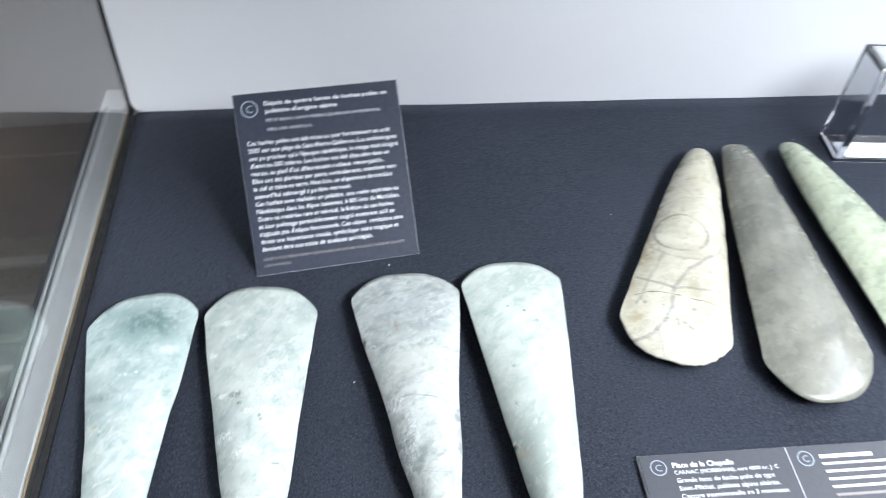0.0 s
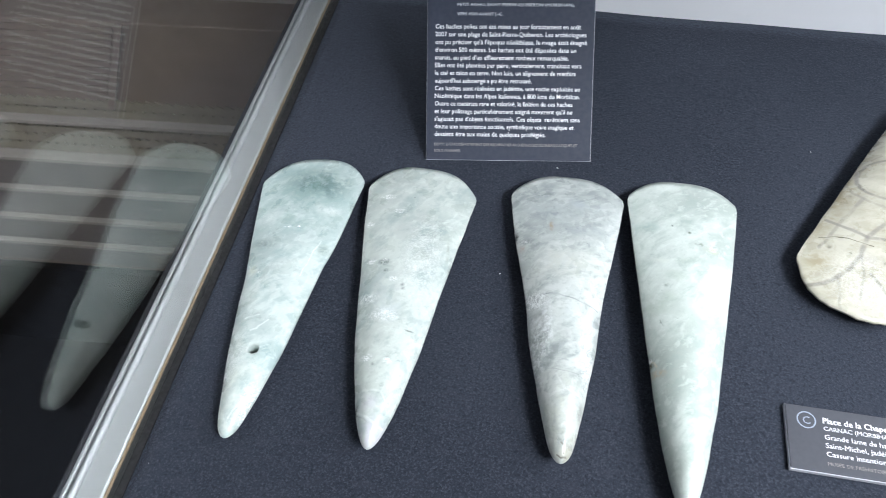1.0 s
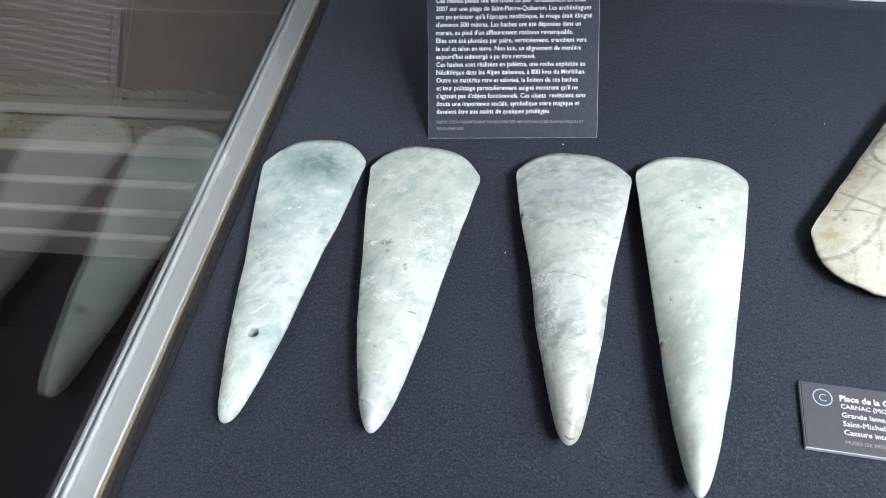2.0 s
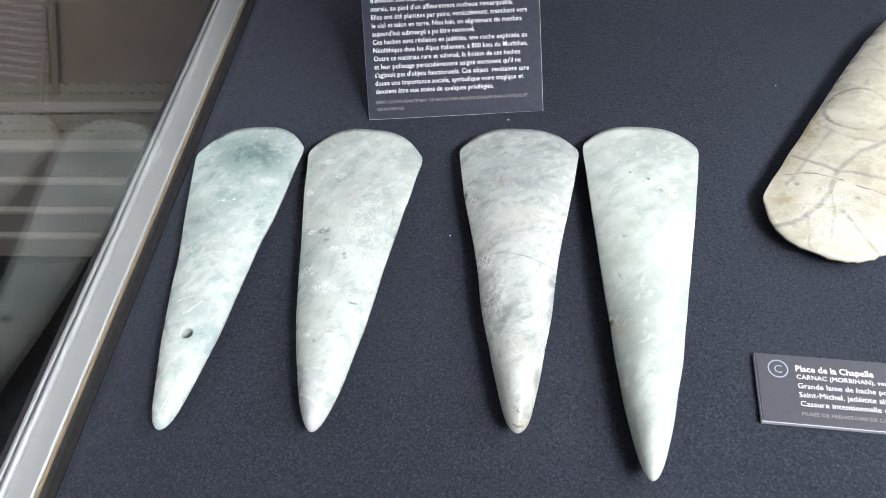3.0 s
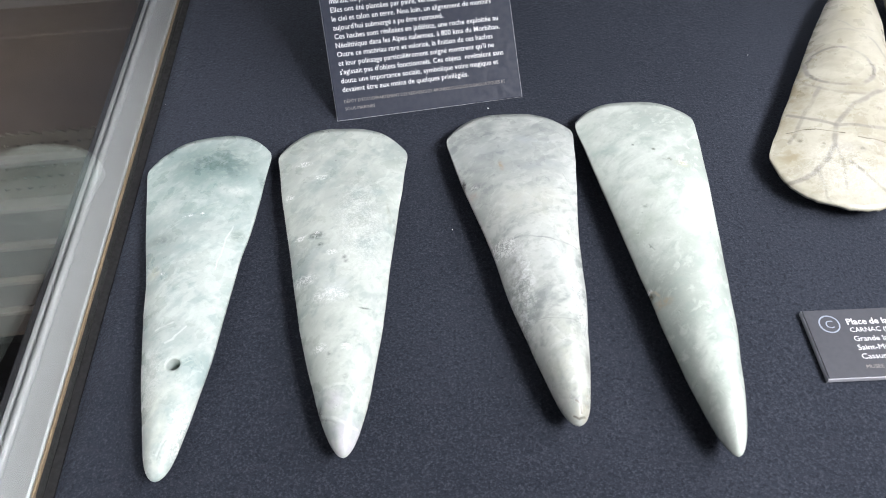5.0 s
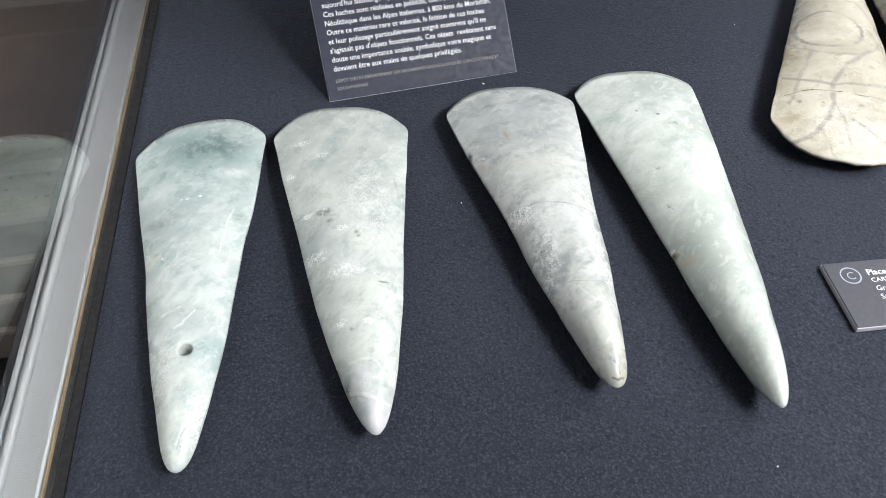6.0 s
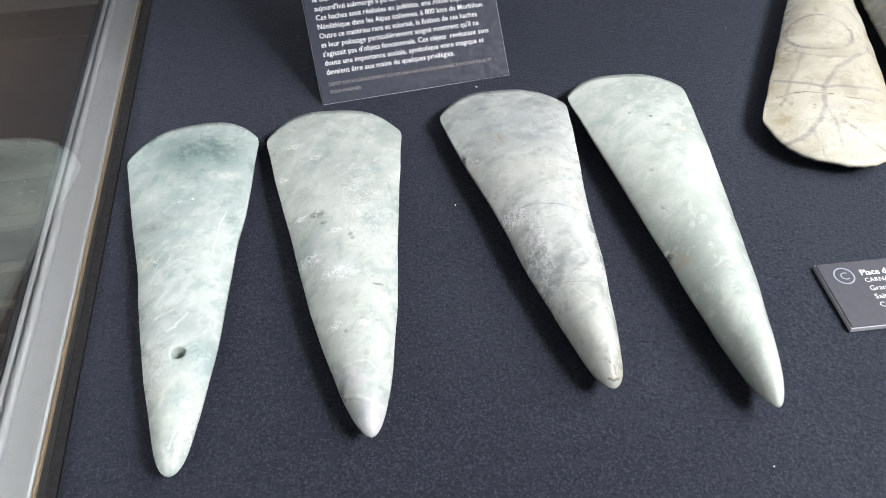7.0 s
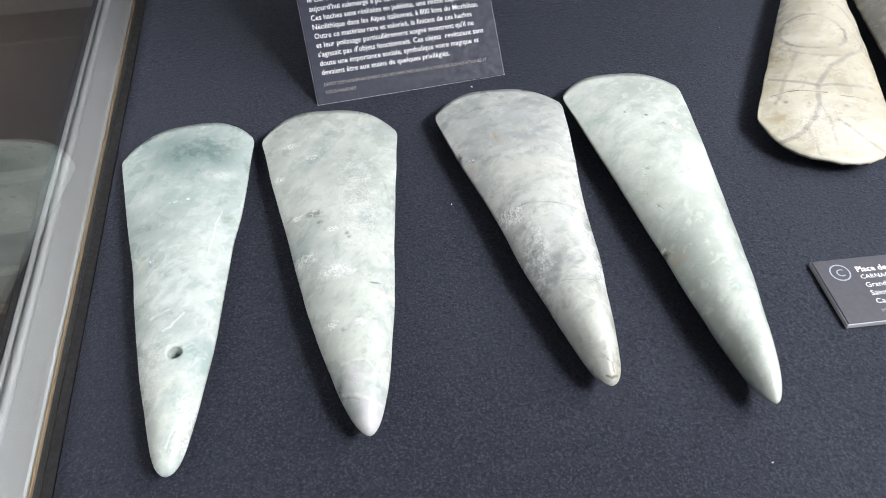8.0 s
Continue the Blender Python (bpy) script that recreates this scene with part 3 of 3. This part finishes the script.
JADE_4 = stone_material("jade_soft_green", (0.519, 0.571, 0.521), (0.435, 0.489, 0.440), (0.353, 0.414, 0.373), 15.5, turn=-38, spots=(
    (-0.032, 0.120, 0.010, 0.080, (0.34, 0.40, 0.335), 0.5), (-0.0218, 0.0915, 0.0030, 0.0038, (0.10, 0.08, 0.05), 1.0), (-0.0262, 0.0882, 0.0050, 0.0022, (0.16, 0.13, 0.08), 0.85), (-0.0180, 0.0850, 0.0056, 0.0036, (0.50, 0.42, 0.30), 0.75),
    (0.0175, 0.1879, 0.0062, 0.0036, (0.50, 0.50, 0.33), 0.8), (0.0027, 0.2012, 0.0018, 0.0018, (0.13, 0.15, 0.12), 0.9), (0.0101, 0.1909, 0.0022, 0.0022, (0.16, 0.18, 0.14), 0.9), (0.0067, 0.1906, 0.0018, 0.0016, (0.20, 0.22, 0.18), 0.8), (-0.0084, 0.2077, 0.0011, 0.0011, DARK_FLECK, 0.9),
    (-0.0139, 0.1511, 0.0026, 0.0030, (0.22, 0.26, 0.22), 0.85), (-0.037, 0.1791, 0.0016, 0.005, (0.04, 0.045, 0.04), 0.9), (-0.0385, 0.1954, 0.0014, 0.004, (0.05, 0.05, 0.05), 0.8), (-0.026, 0.206, 0.014, 0.007, (0.34, 0.42, 0.385), 0.75), (-0.0162, 0.1206, 0.0014, 0.0014, DARK_FLECK, 0.7),
    (-0.006, 0.158, 0.016, 0.012, (0.38, 0.44, 0.375), 0.6), (0.006, 0.122, 0.014, 0.014, (0.40, 0.46, 0.40), 0.55), (0.0, 0.176, 0.012, 0.004, (0.33, 0.39, 0.33), 0.6), (-0.018, 0.135, 0.012, 0.012, (0.37, 0.43, 0.36), 0.55), (0.014, 0.150, 0.008, 0.018, (0.62, 0.66, 0.58), 0.6), (-0.015, 0.174, 0.01, 0.004, (0.62, 0.67, 0.58), 0.6)),
    strokes=((0.0007, (0.62, 0.56, 0.42), 0.8, ((-0.0225, 0.0955), (-0.0200, 0.0930), (-0.0185, 0.0895))), (0.0005, (0.25, 0.27, 0.23), 0.6, ((-0.017, 0.123), (-0.0155, 0.118)))),
    glints=((-0.022, 0.0955, 0.003, 0.002, 1.0), (-0.014, 0.0237, 0.003, 0.003, 0.8), (0.018, 0.189, 0.004, 0.003, 0.7)), gloss=0.17, contrast=1.0, grain=0.6)
CREAM = stone_material("cream_veined_stone", (0.47, 0.455, 0.37), (0.41, 0.39, 0.305), (0.27, 0.24, 0.165), 20.0, gloss=0.30, contrast=0.5, grain=0.35, spots=(
    (0.036, 0.150, 0.012, 0.085, (0.25, 0.21, 0.115), 0.85), (-0.036, 0.150, 0.010, 0.090, (0.37, 0.33, 0.22), 0.6), (0.0320, 0.222, 0.012, 0.012, (0.28, 0.24, 0.14), 0.8), (0.0, 0.060, 0.012, 0.030, (0.42, 0.39, 0.28), 0.6),
    (0.0, 0.030, 0.012, 0.012, (0.36, 0.33, 0.23), 0.6), (-0.006, 0.205, 0.016, 0.010, (0.39, 0.37, 0.32), 0.7), (-0.020, 0.196, 0.012, 0.006, (0.40, 0.37, 0.32), 0.7), (0.0284, 0.1551, 0.0026, 0.0026, (0.16, 0.15, 0.11), 0.9), (0.0257, 0.2081, 0.0024, 0.0022, (0.17, 0.16, 0.12), 0.85),
    (0.0123, 0.2078, 0.0012, 0.0014, (0.12, 0.12, 0.09), 0.9), (-0.0186, 0.1641, 0.0036, 0.0018, (0.16, 0.15, 0.11), 0.9), (-0.010, 0.205, 0.003, 0.002, (0.15, 0.14, 0.11), 0.9), (0.002, 0.118, 0.0014, 0.0040, (0.30, 0.27, 0.21), 0.6), (-0.012, 0.199, 0.006, 0.002, (0.58, 0.57, 0.48), 0.7)),
    rings=((0.0070, 0.1300, 0.0215, 0.0021, 1.05, 0.85), (0.0050, 0.1230, 0.0320, 0.0016, 0.90, 0.5)),
    strokes=((0.0019, GREY_VEIN, 0.55, ((0.0186, 0.1526), (0.0276, 0.1916), (0.0314, 0.2110))), (0.0021, GREY_VEIN, 0.75, ((0.0347, 0.1839), (0.0065, 0.1899), (-0.0147, 0.1836), (-0.0300, 0.1790))),
             (0.0024, GREY_VEIN, 0.7, ((-0.0187, 0.1459), (-0.0029, 0.1674), (0.0065, 0.1899), (0.0062, 0.2069), (0.0104, 0.2215), (0.0154, 0.2352), (0.0327, 0.2489))), (0.0015, GREY_VEIN, 0.5, ((0.0130, 0.2309), (0.0077, 0.2442), (0.004, 0.252))),
             (0.0018, GREY_VEIN, 0.65, ((-0.0040, 0.2183), (-0.0228, 0.2308), (-0.0351, 0.2399))), (0.0014, GREY_VEIN, 0.45, ((0.0062, 0.2069), (-0.001, 0.222), (-0.004, 0.240))), (0.0013, GREY_VEIN, 0.45, ((0.0289, 0.131), (0.0315, 0.118), (0.020, 0.105))),
             (0.0006, (0.10, 0.09, 0.06), 0.95, ((0.0352, 0.2020), (0.018, 0.1965), (0.0009, 0.1958))), (0.0006, (0.10, 0.09, 0.06), 0.85, ((-0.0075, 0.1958), (-0.017, 0.1935), (-0.0278, 0.1941))), (0.0012, GREY_VEIN, 0.4, ((0.012, 0.075), (0.0, 0.085), (-0.012, 0.08)))),
    glints=((0.0, 0.225, 0.03, 0.03, 0.25),))
OLIVE = stone_material("olive_grey_stone", (0.20, 0.20, 0.165), (0.15, 0.15, 0.125), (0.085, 0.09, 0.075), 27.0, streak=0.5, gloss=0.24, contrast=0.5)
PALE_GREEN = stone_material("pale_green_stone", (0.35, 0.38, 0.28), (0.28, 0.32, 0.235), (0.18, 0.21, 0.155), 33.0, streak=0.4, gloss=0.25)

blade("axe_blade", (0.0692, -0.2588), -1.1, 0.2378, 0.0395, 0.61, 0.022, 0.0099, 0.0082, JADE_1,
      "pale green polished jade axe blade pierced near its butt", hole=(0.0022, 0.0578, 0.0035), rest=0.7, nose=0.7, waist=0.05, bow=0.0008)
blade("axe_blade", (0.1561, -0.2525), -1.8, 0.2336, 0.0420, 0.57, 0.023, -0.0033, 0.0101, JADE_2, "whitish green polished jade axe blade with a dark fleck", nose=0.1, waist=0.02, bow=-0.0009, rest=0.7)
blade("axe_blade", (0.2690, -0.2430), -3.3, 0.2310, 0.0425, 0.64, 0.019, -0.0010, 0.0115, JADE_3, "blue-grey jade axe blade with a rough pecked flank", nose=0.85, waist=0.065, bow=-0.0009, rest=0.7)
blade("axe_blade", (0.3399, -0.2630), 0.1, 0.2585, 0.0402, 0.587, 0.0175, 0.0009, 0.0126, JADE_4, "long soft green jade axe blade, thick and glossy", nose=0.2, waist=0.015, rest=0.6)
blade("axe_blade", (0.5450, 0.1260), -156.8, 0.2540, 0.0434, 0.46, 0.026, 0.0, 0.0111, CREAM, "cream stone axe blade with grey veins and a ring", rest=0.85, wobble=0.0012, chip=0.0022)
blade("axe_blade", (0.5790, 0.1300), -174.7, 0.2810, 0.0435, 0.42, 0.034, 0.010, 0.0125, OLIVE, "olive-grey polished axe blade, glossy and faintly streaked", blunt=0.01, rest=0.85)
blade("axe_blade", (0.6300, 0.1310), 171.5, 0.2700, 0.0435, 0.48, 0.026, 0.0, 0.0125, PALE_GREEN, "pale green streaked polished stone axe blade", rest=0.85)


# ---- the text panel ----
def text_panel():
    w, h, t, lean = 0.1297, 0.1420, 0.003, 45
    base = Vector((0.1435, 0.0, 0.0006))
    turn = 7.97
    panel = empty("text_panel", pose(*base, lean, 0, turn), "slate-blue text panel leaning back with white French writing", "text panel")
    panel.matrix_world = Matrix.Translation(base) @ Matrix.Rotation(radians(turn), 4, "Z") @ Matrix.Rotation(radians(lean), 4, "X")
    part("board", box(0, w, 0, h, -t, 0, 0.0004), PANEL, panel)
    part("board_rim", box(-0.0003, w + 0.0003, -0.0003, h + 0.0003, -t + 0.0006, -0.0008), EDGE, panel, "pale cut edge")
    # the folded support behind it goes down to the deck: z in the world is y * s + z * c
    c, s = math.cos(radians(lean)), math.sin(radians(lean))
    bm = bmesh.new()
    f, inset, deep = 0.115, 0.03, -t - 0.088
    low = (0.0006 - deep * c) / s
    corners = [(inset, f, -t), (w - inset, f, -t), (w - inset, low, deep), (inset, low, deep)]
    front = [bm.verts.new(p) for p in corners]
    back = [bm.verts.new((x, y + 0.0018, z - 0.001)) for x, y, z in corners]
    bm.faces.new(front)
    bm.faces.new(back[::-1])
    for k in range(4):
        bm.faces.new((front[k], back[k], back[(k + 1) % 4], front[(k + 1) % 4]))
    part("support", bm, ACRYLIC, panel, "clear folded support")
    z = 0.00025
    row = lambda f: h * (1 - f)
    ring_sign(panel, 0.0885 * w, row(0.085), 0.0066, z, INK_BLUE)
    written(panel, "Dépôt de quatre lames de haches polies en", 0.178 * w, row(0.072), 0.750 * w, 0.0046, z, INK, 0.012)
    written(panel, "jadéitite d'origine alpine", 0.178 * w, row(0.114), 0.435 * w, 0.0046, z, INK, 0.012)
    written(panel, "PETIT ROHU, SAINT-PIERRE-QUIBERON (MORBIHAN),", 0.178 * w, row(0.163), 0.700 * w, 0.0034, z, INK_SOFT)
    written(panel, "VERS 4500 AVANT J.-C.", 0.178 * w, row(0.213), 0.272 * w, 0.0034, z, INK_SOFT)
    body = (("Ces haches polies ont été mises au jour fortuitement en août", 0.872), ("2007 sur une plage de Saint-Pierre-Quiberon. Les archéologues", 0.905),
            ("ont pu préciser qu'à l'époque néolithique, le rivage était éloigné", 0.910), ("d'environ 500 mètres. Les haches ont été déposées dans un", 0.846),
            ("marais, au pied d'un affleurement rocheux remarquable.", 0.803), ("Elles ont été plantées par paire, verticalement, tranchant vers", 0.880),
            ("le ciel et talon en terre. Non loin, un alignement de menhirs", 0.848), ("aujourd'hui submergé a pu être retrouvé.", 0.584),
            ("Ces haches sont réalisées en jadéitite, une roche exploitée au", 0.875), ("Néolithique dans les Alpes italiennes, à 800 kms du Morbihan.", 0.877),
            ("Outre ce matériau rare et valorisé, la finition de ces haches", 0.833), ("et leur polissage particulièrement soigné montrent qu'il ne", 0.835),
            ("s'agissait pas d'objets fonctionnels. Ces objets  revêtaient sans", 0.880), ("doute une importance sociale, symbolique voire magique et", 0.846),
            ("devaient être aux mains de quelques privilégiés.", 0.676))
    for k, (text, wide) in enumerate(body):
        written(panel, text, 0.048 * w, row(0.284 + 0.0418 * k), wide * w, 0.0050, z, INK, 0.004)
    written(panel, "DÉPÔT D'ÉTAT/DÉPARTEMENT DES RECHERCHES ARCHÉOLOGIQUES SUBAQUATIQUES ET", 0.048 * w, row(0.922), 0.87 * w, 0.0031, z, INK_GREY)
    written(panel, "SOUS-MARINES", 0.048 * w, row(0.957), 0.158 * w, 0.0031, z, INK_GREY)


text_panel()


# ---- the flat label ----
def object_label():
    k = 0.962
    w, h, t = 0.205, 0.0420, 0.0034
    lab = empty("object_label", pose(0.4025, -0.2182, 0.0004, 0, 0, -0.3), "grey printed label lying flat in front of the blades", "label")
    part("plate", box(0, w, 0, h, 0.0006, t, 0.0003), LABEL, lab)
    part("plate_rim", box(-0.0004, w + 0.0004, -0.0006, h + 0.0003, 0.0, t - 0.0007), EDGE, lab, "pale bevelled edge")
    z = t + 0.0002
    part("divider", box(0.1030, 0.1037, 0.0004, h - 0.0004, z - 0.0001, z + 0.0001), EDGE, lab, "thin pale dividing line")
    ring_sign(lab, 0.0117, h - 0.0094, 0.0057, z, INK_BLUE)
    x = 0.0214
    for text, y, wide, tall, ink, bold in (
            ("Place de la Chapelle", 0.0105, 0.0440, 0.0056, INK, 0.016), ("CARNAC (MORBIHAN), vers 4500 av. J.-C.", 0.0155, 0.0760, 0.0042, INK, 0),
            ("Grande lame de hache polie de type", 0.0215, 0.0700, 0.0048, INK, 0), ("Saint-Michel, jadéitite alpine altérée.", 0.0272, 0.0720, 0.0048, INK, 0),
            ("Cassure intentionnelle en 3 morceaux", 0.0329, 0.0760, 0.0048, INK, 0), ("MUSÉE DE PRÉHISTOIRE DE CARNAC", 0.0388, 0.0560, 0.0032, INK_GREY, 0)):
        written(lab, text, x, h - y * k, wide * k, tall * k, z, ink, bold)
    ring_sign(lab, 0.1148, h - 0.0094, 0.0057, z, INK_BLUE)
    for y, wide, tall, ink in ((0.0099, 0.038, 0.0025, INK), (0.0147, 0.060, 0.0014, INK), (0.0204, 0.063, 0.0016, INK), (0.0259, 0.065, 0.0016, INK), (0.0314, 0.058, 0.0016, INK), (0.0371, 0.048, 0.0018, INK_GREY)):
        bar(lab, 0.1250, h - y, wide, tall, z, ink)


object_label()


# ---- the clear riser ----
def riser():
    st = empty("acrylic_riser", pose(0.679, 0.1175, 0.0003, 0, 0, -4), "clear acrylic riser standing near the back panel", "stand")
    part("leg", box(0, 0.008, 0, 0.038, 0.0042, 0.101, 0.0006), ACRYLIC_GREY, st, "clear leg, tinted grey for its dark reflection")
    part("foot", box(0, 0.16, 0, 0.038, 0, 0.004, 0.0006), ACRYLIC, st)
    part("top", box(0, 0.16, 0, 0.038, 0.1012, 0.106, 0.0006), ACRYLIC, st)
    part("card", box(0.012, 0.155, 0.002, 0.024, 0.0044, 0.0052), WHITE, st, "blank white card")


riser()


# ---- lint on the felt ----
def lint():
    bm = bmesh.new()
    rnd = random.Random(5)
    places = [(0.247, 0.007, 0.0010), (0.333, -0.284, 0.0005), (0.216, -0.103, 0.0007)] + [(rnd.uniform(0.02, 0.7), rnd.uniform(-0.3, 0.18), rnd.uniform(0.0002, 0.0005)) for k in range(26)]
    for x, y, r in places:
        m = pose(x, y, r * 0.5, rnd.uniform(0, 180), 0, rnd.uniform(0, 180)) @ Matrix.Diagonal((1, rnd.uniform(0.3, 0.7), 0.4, 1))
        bmesh.ops.create_icosphere(bm, subdivisions=1, radius=r, matrix=m)
    ob = part("lint", bm, LINT)
    tagged(ob, "tiny white lint specks on the dark felt", "lint", kind="stuff")


lint()


# ---- the room seen through the side glass ----
tagged(part("floor", box(-3.0, 3.0, -3.0, 0.44, -0.95, -0.9), ROOM_FLOOR), "dark brown museum room floor", "floor", kind="structure")
tagged(part("wall_north", box(-3.0, 3.0, 0.44, 0.54, -0.9, 1.9), ROOM_WALL), "plain grey museum room wall", "wall", kind="structure")
tagged(part("wall_south", box(-3.0, 3.0, -3.1, -3.0, -0.9, 1.9), ROOM_WALL), "plain grey museum room wall", "wall", kind="structure")
tagged(part("wall_west", box(-3.1, -3.0, -3.1, 0.54, -0.9, 1.9), ROOM_WALL), "plain grey museum room wall", "wall", kind="structure")
tagged(part("wall_east", box(3.0, 3.1, -3.1, 0.54, -0.9, 1.9), ROOM_WALL), "plain grey museum room wall", "wall", kind="structure")
tagged(part("ceiling", box(-3.1, 3.1, -3.1, 0.54, 1.9, 1.95), WHITE), "plain white museum room ceiling", "ceiling", kind="structure")


def drawer_cabinet():
    cab = empty("drawer_cabinet", pose(-0.05, 0.3075, -0.9, 0, 0, 4.0), "dim brown cabinet with shallow drawers, cane band and louvred leaf", "cabinet")
    w = 1.5
    part("body", box(-w, 0, 0.004, 0.06, 0, 0.774, 0.003), BROWN, cab)
    # added panel: the darkness under the lowest drawer is in its colour
    part("shade_panel", box(-w + 0.02, -0.01, -0.012, 0.003, 0.02, 0.262, 0.002), DRAWER_SHADE, cab, "near-black panel for the shade below the drawers")
    lips = (0.538, 0.469, 0.400, 0.335)
    for z, low in zip(lips, (0.469, 0.400, 0.335, 0.275)):
        d = part("drawer", box(-w + 0.02, -0.01, -0.010, 0.004, low + 0.010, z - 0.001, 0.002), DRAWER, cab)
        part("lip", box(-w + 0.02, -0.01, -0.016, 0.003, z, z + 0.0065, 0.001), LIP, d, "pale lip")
    part("rail", box(-w + 0.02, -0.01, -0.012, 0.003, 0.610, 0.6165, 0.001), LIP, cab, "pale rail across the cane")

    # the louvred leaf ends at a slanting stile
    def stile_x(z):
        return -0.280 + (z - 0.703) * 0.42

    bm = box(-0.0042, 0.0042, -0.001, 0.0036, -0.075, 0.075)
    bmesh.ops.transform(bm, matrix=Matrix.Translation((stile_x(0.704), 0, 0.704)) @ Matrix.Rotation(math.atan(0.42), 4, "Y"), verts=bm.verts)
    part("louvre_stile", bm, BROWN, cab)
    for k in range(11):
        z = 0.655 + 0.0105 * k
        part("louvre_slat", box(-w + 0.02, stile_x(z) - 0.006, 0.0012, 0.0036, z, z + 0.0072), BROWN, cab)
    # the woven band: short slanting canes in rows
    bm = bmesh.new()
    for n, row_z in enumerate((0.554, 0.571, 0.588, 0.603, 0.624, 0.639)):
        for k in range(104):
            x = -w + 0.03 + 0.0138 * k
            ca, sa = math.cos(radians(28)), math.sin(radians(28)) * (1 if n % 2 else -1)
            quad = [(-0.0062, -0.0092), (0.0062, -0.0092), (0.0062, 0.0092), (-0.0062, 0.0092)]
            vs = [bm.verts.new((x + a * ca + b * sa, y, row_z + b * ca - a * sa)) for y in (0.001, 0.0036) for a, b in quad]
            for q in ((3, 2, 1, 0), (4, 5, 6, 7), (0, 1, 5, 4), (1, 2, 6, 5), (2, 3, 7, 6), (3, 0, 4, 7)):
                bm.faces.new([vs[i] for i in q])
    tagged(part("woven_band", bm, CANE, cab, "woven cane band"), kind="stuff")


drawer_cabinet()
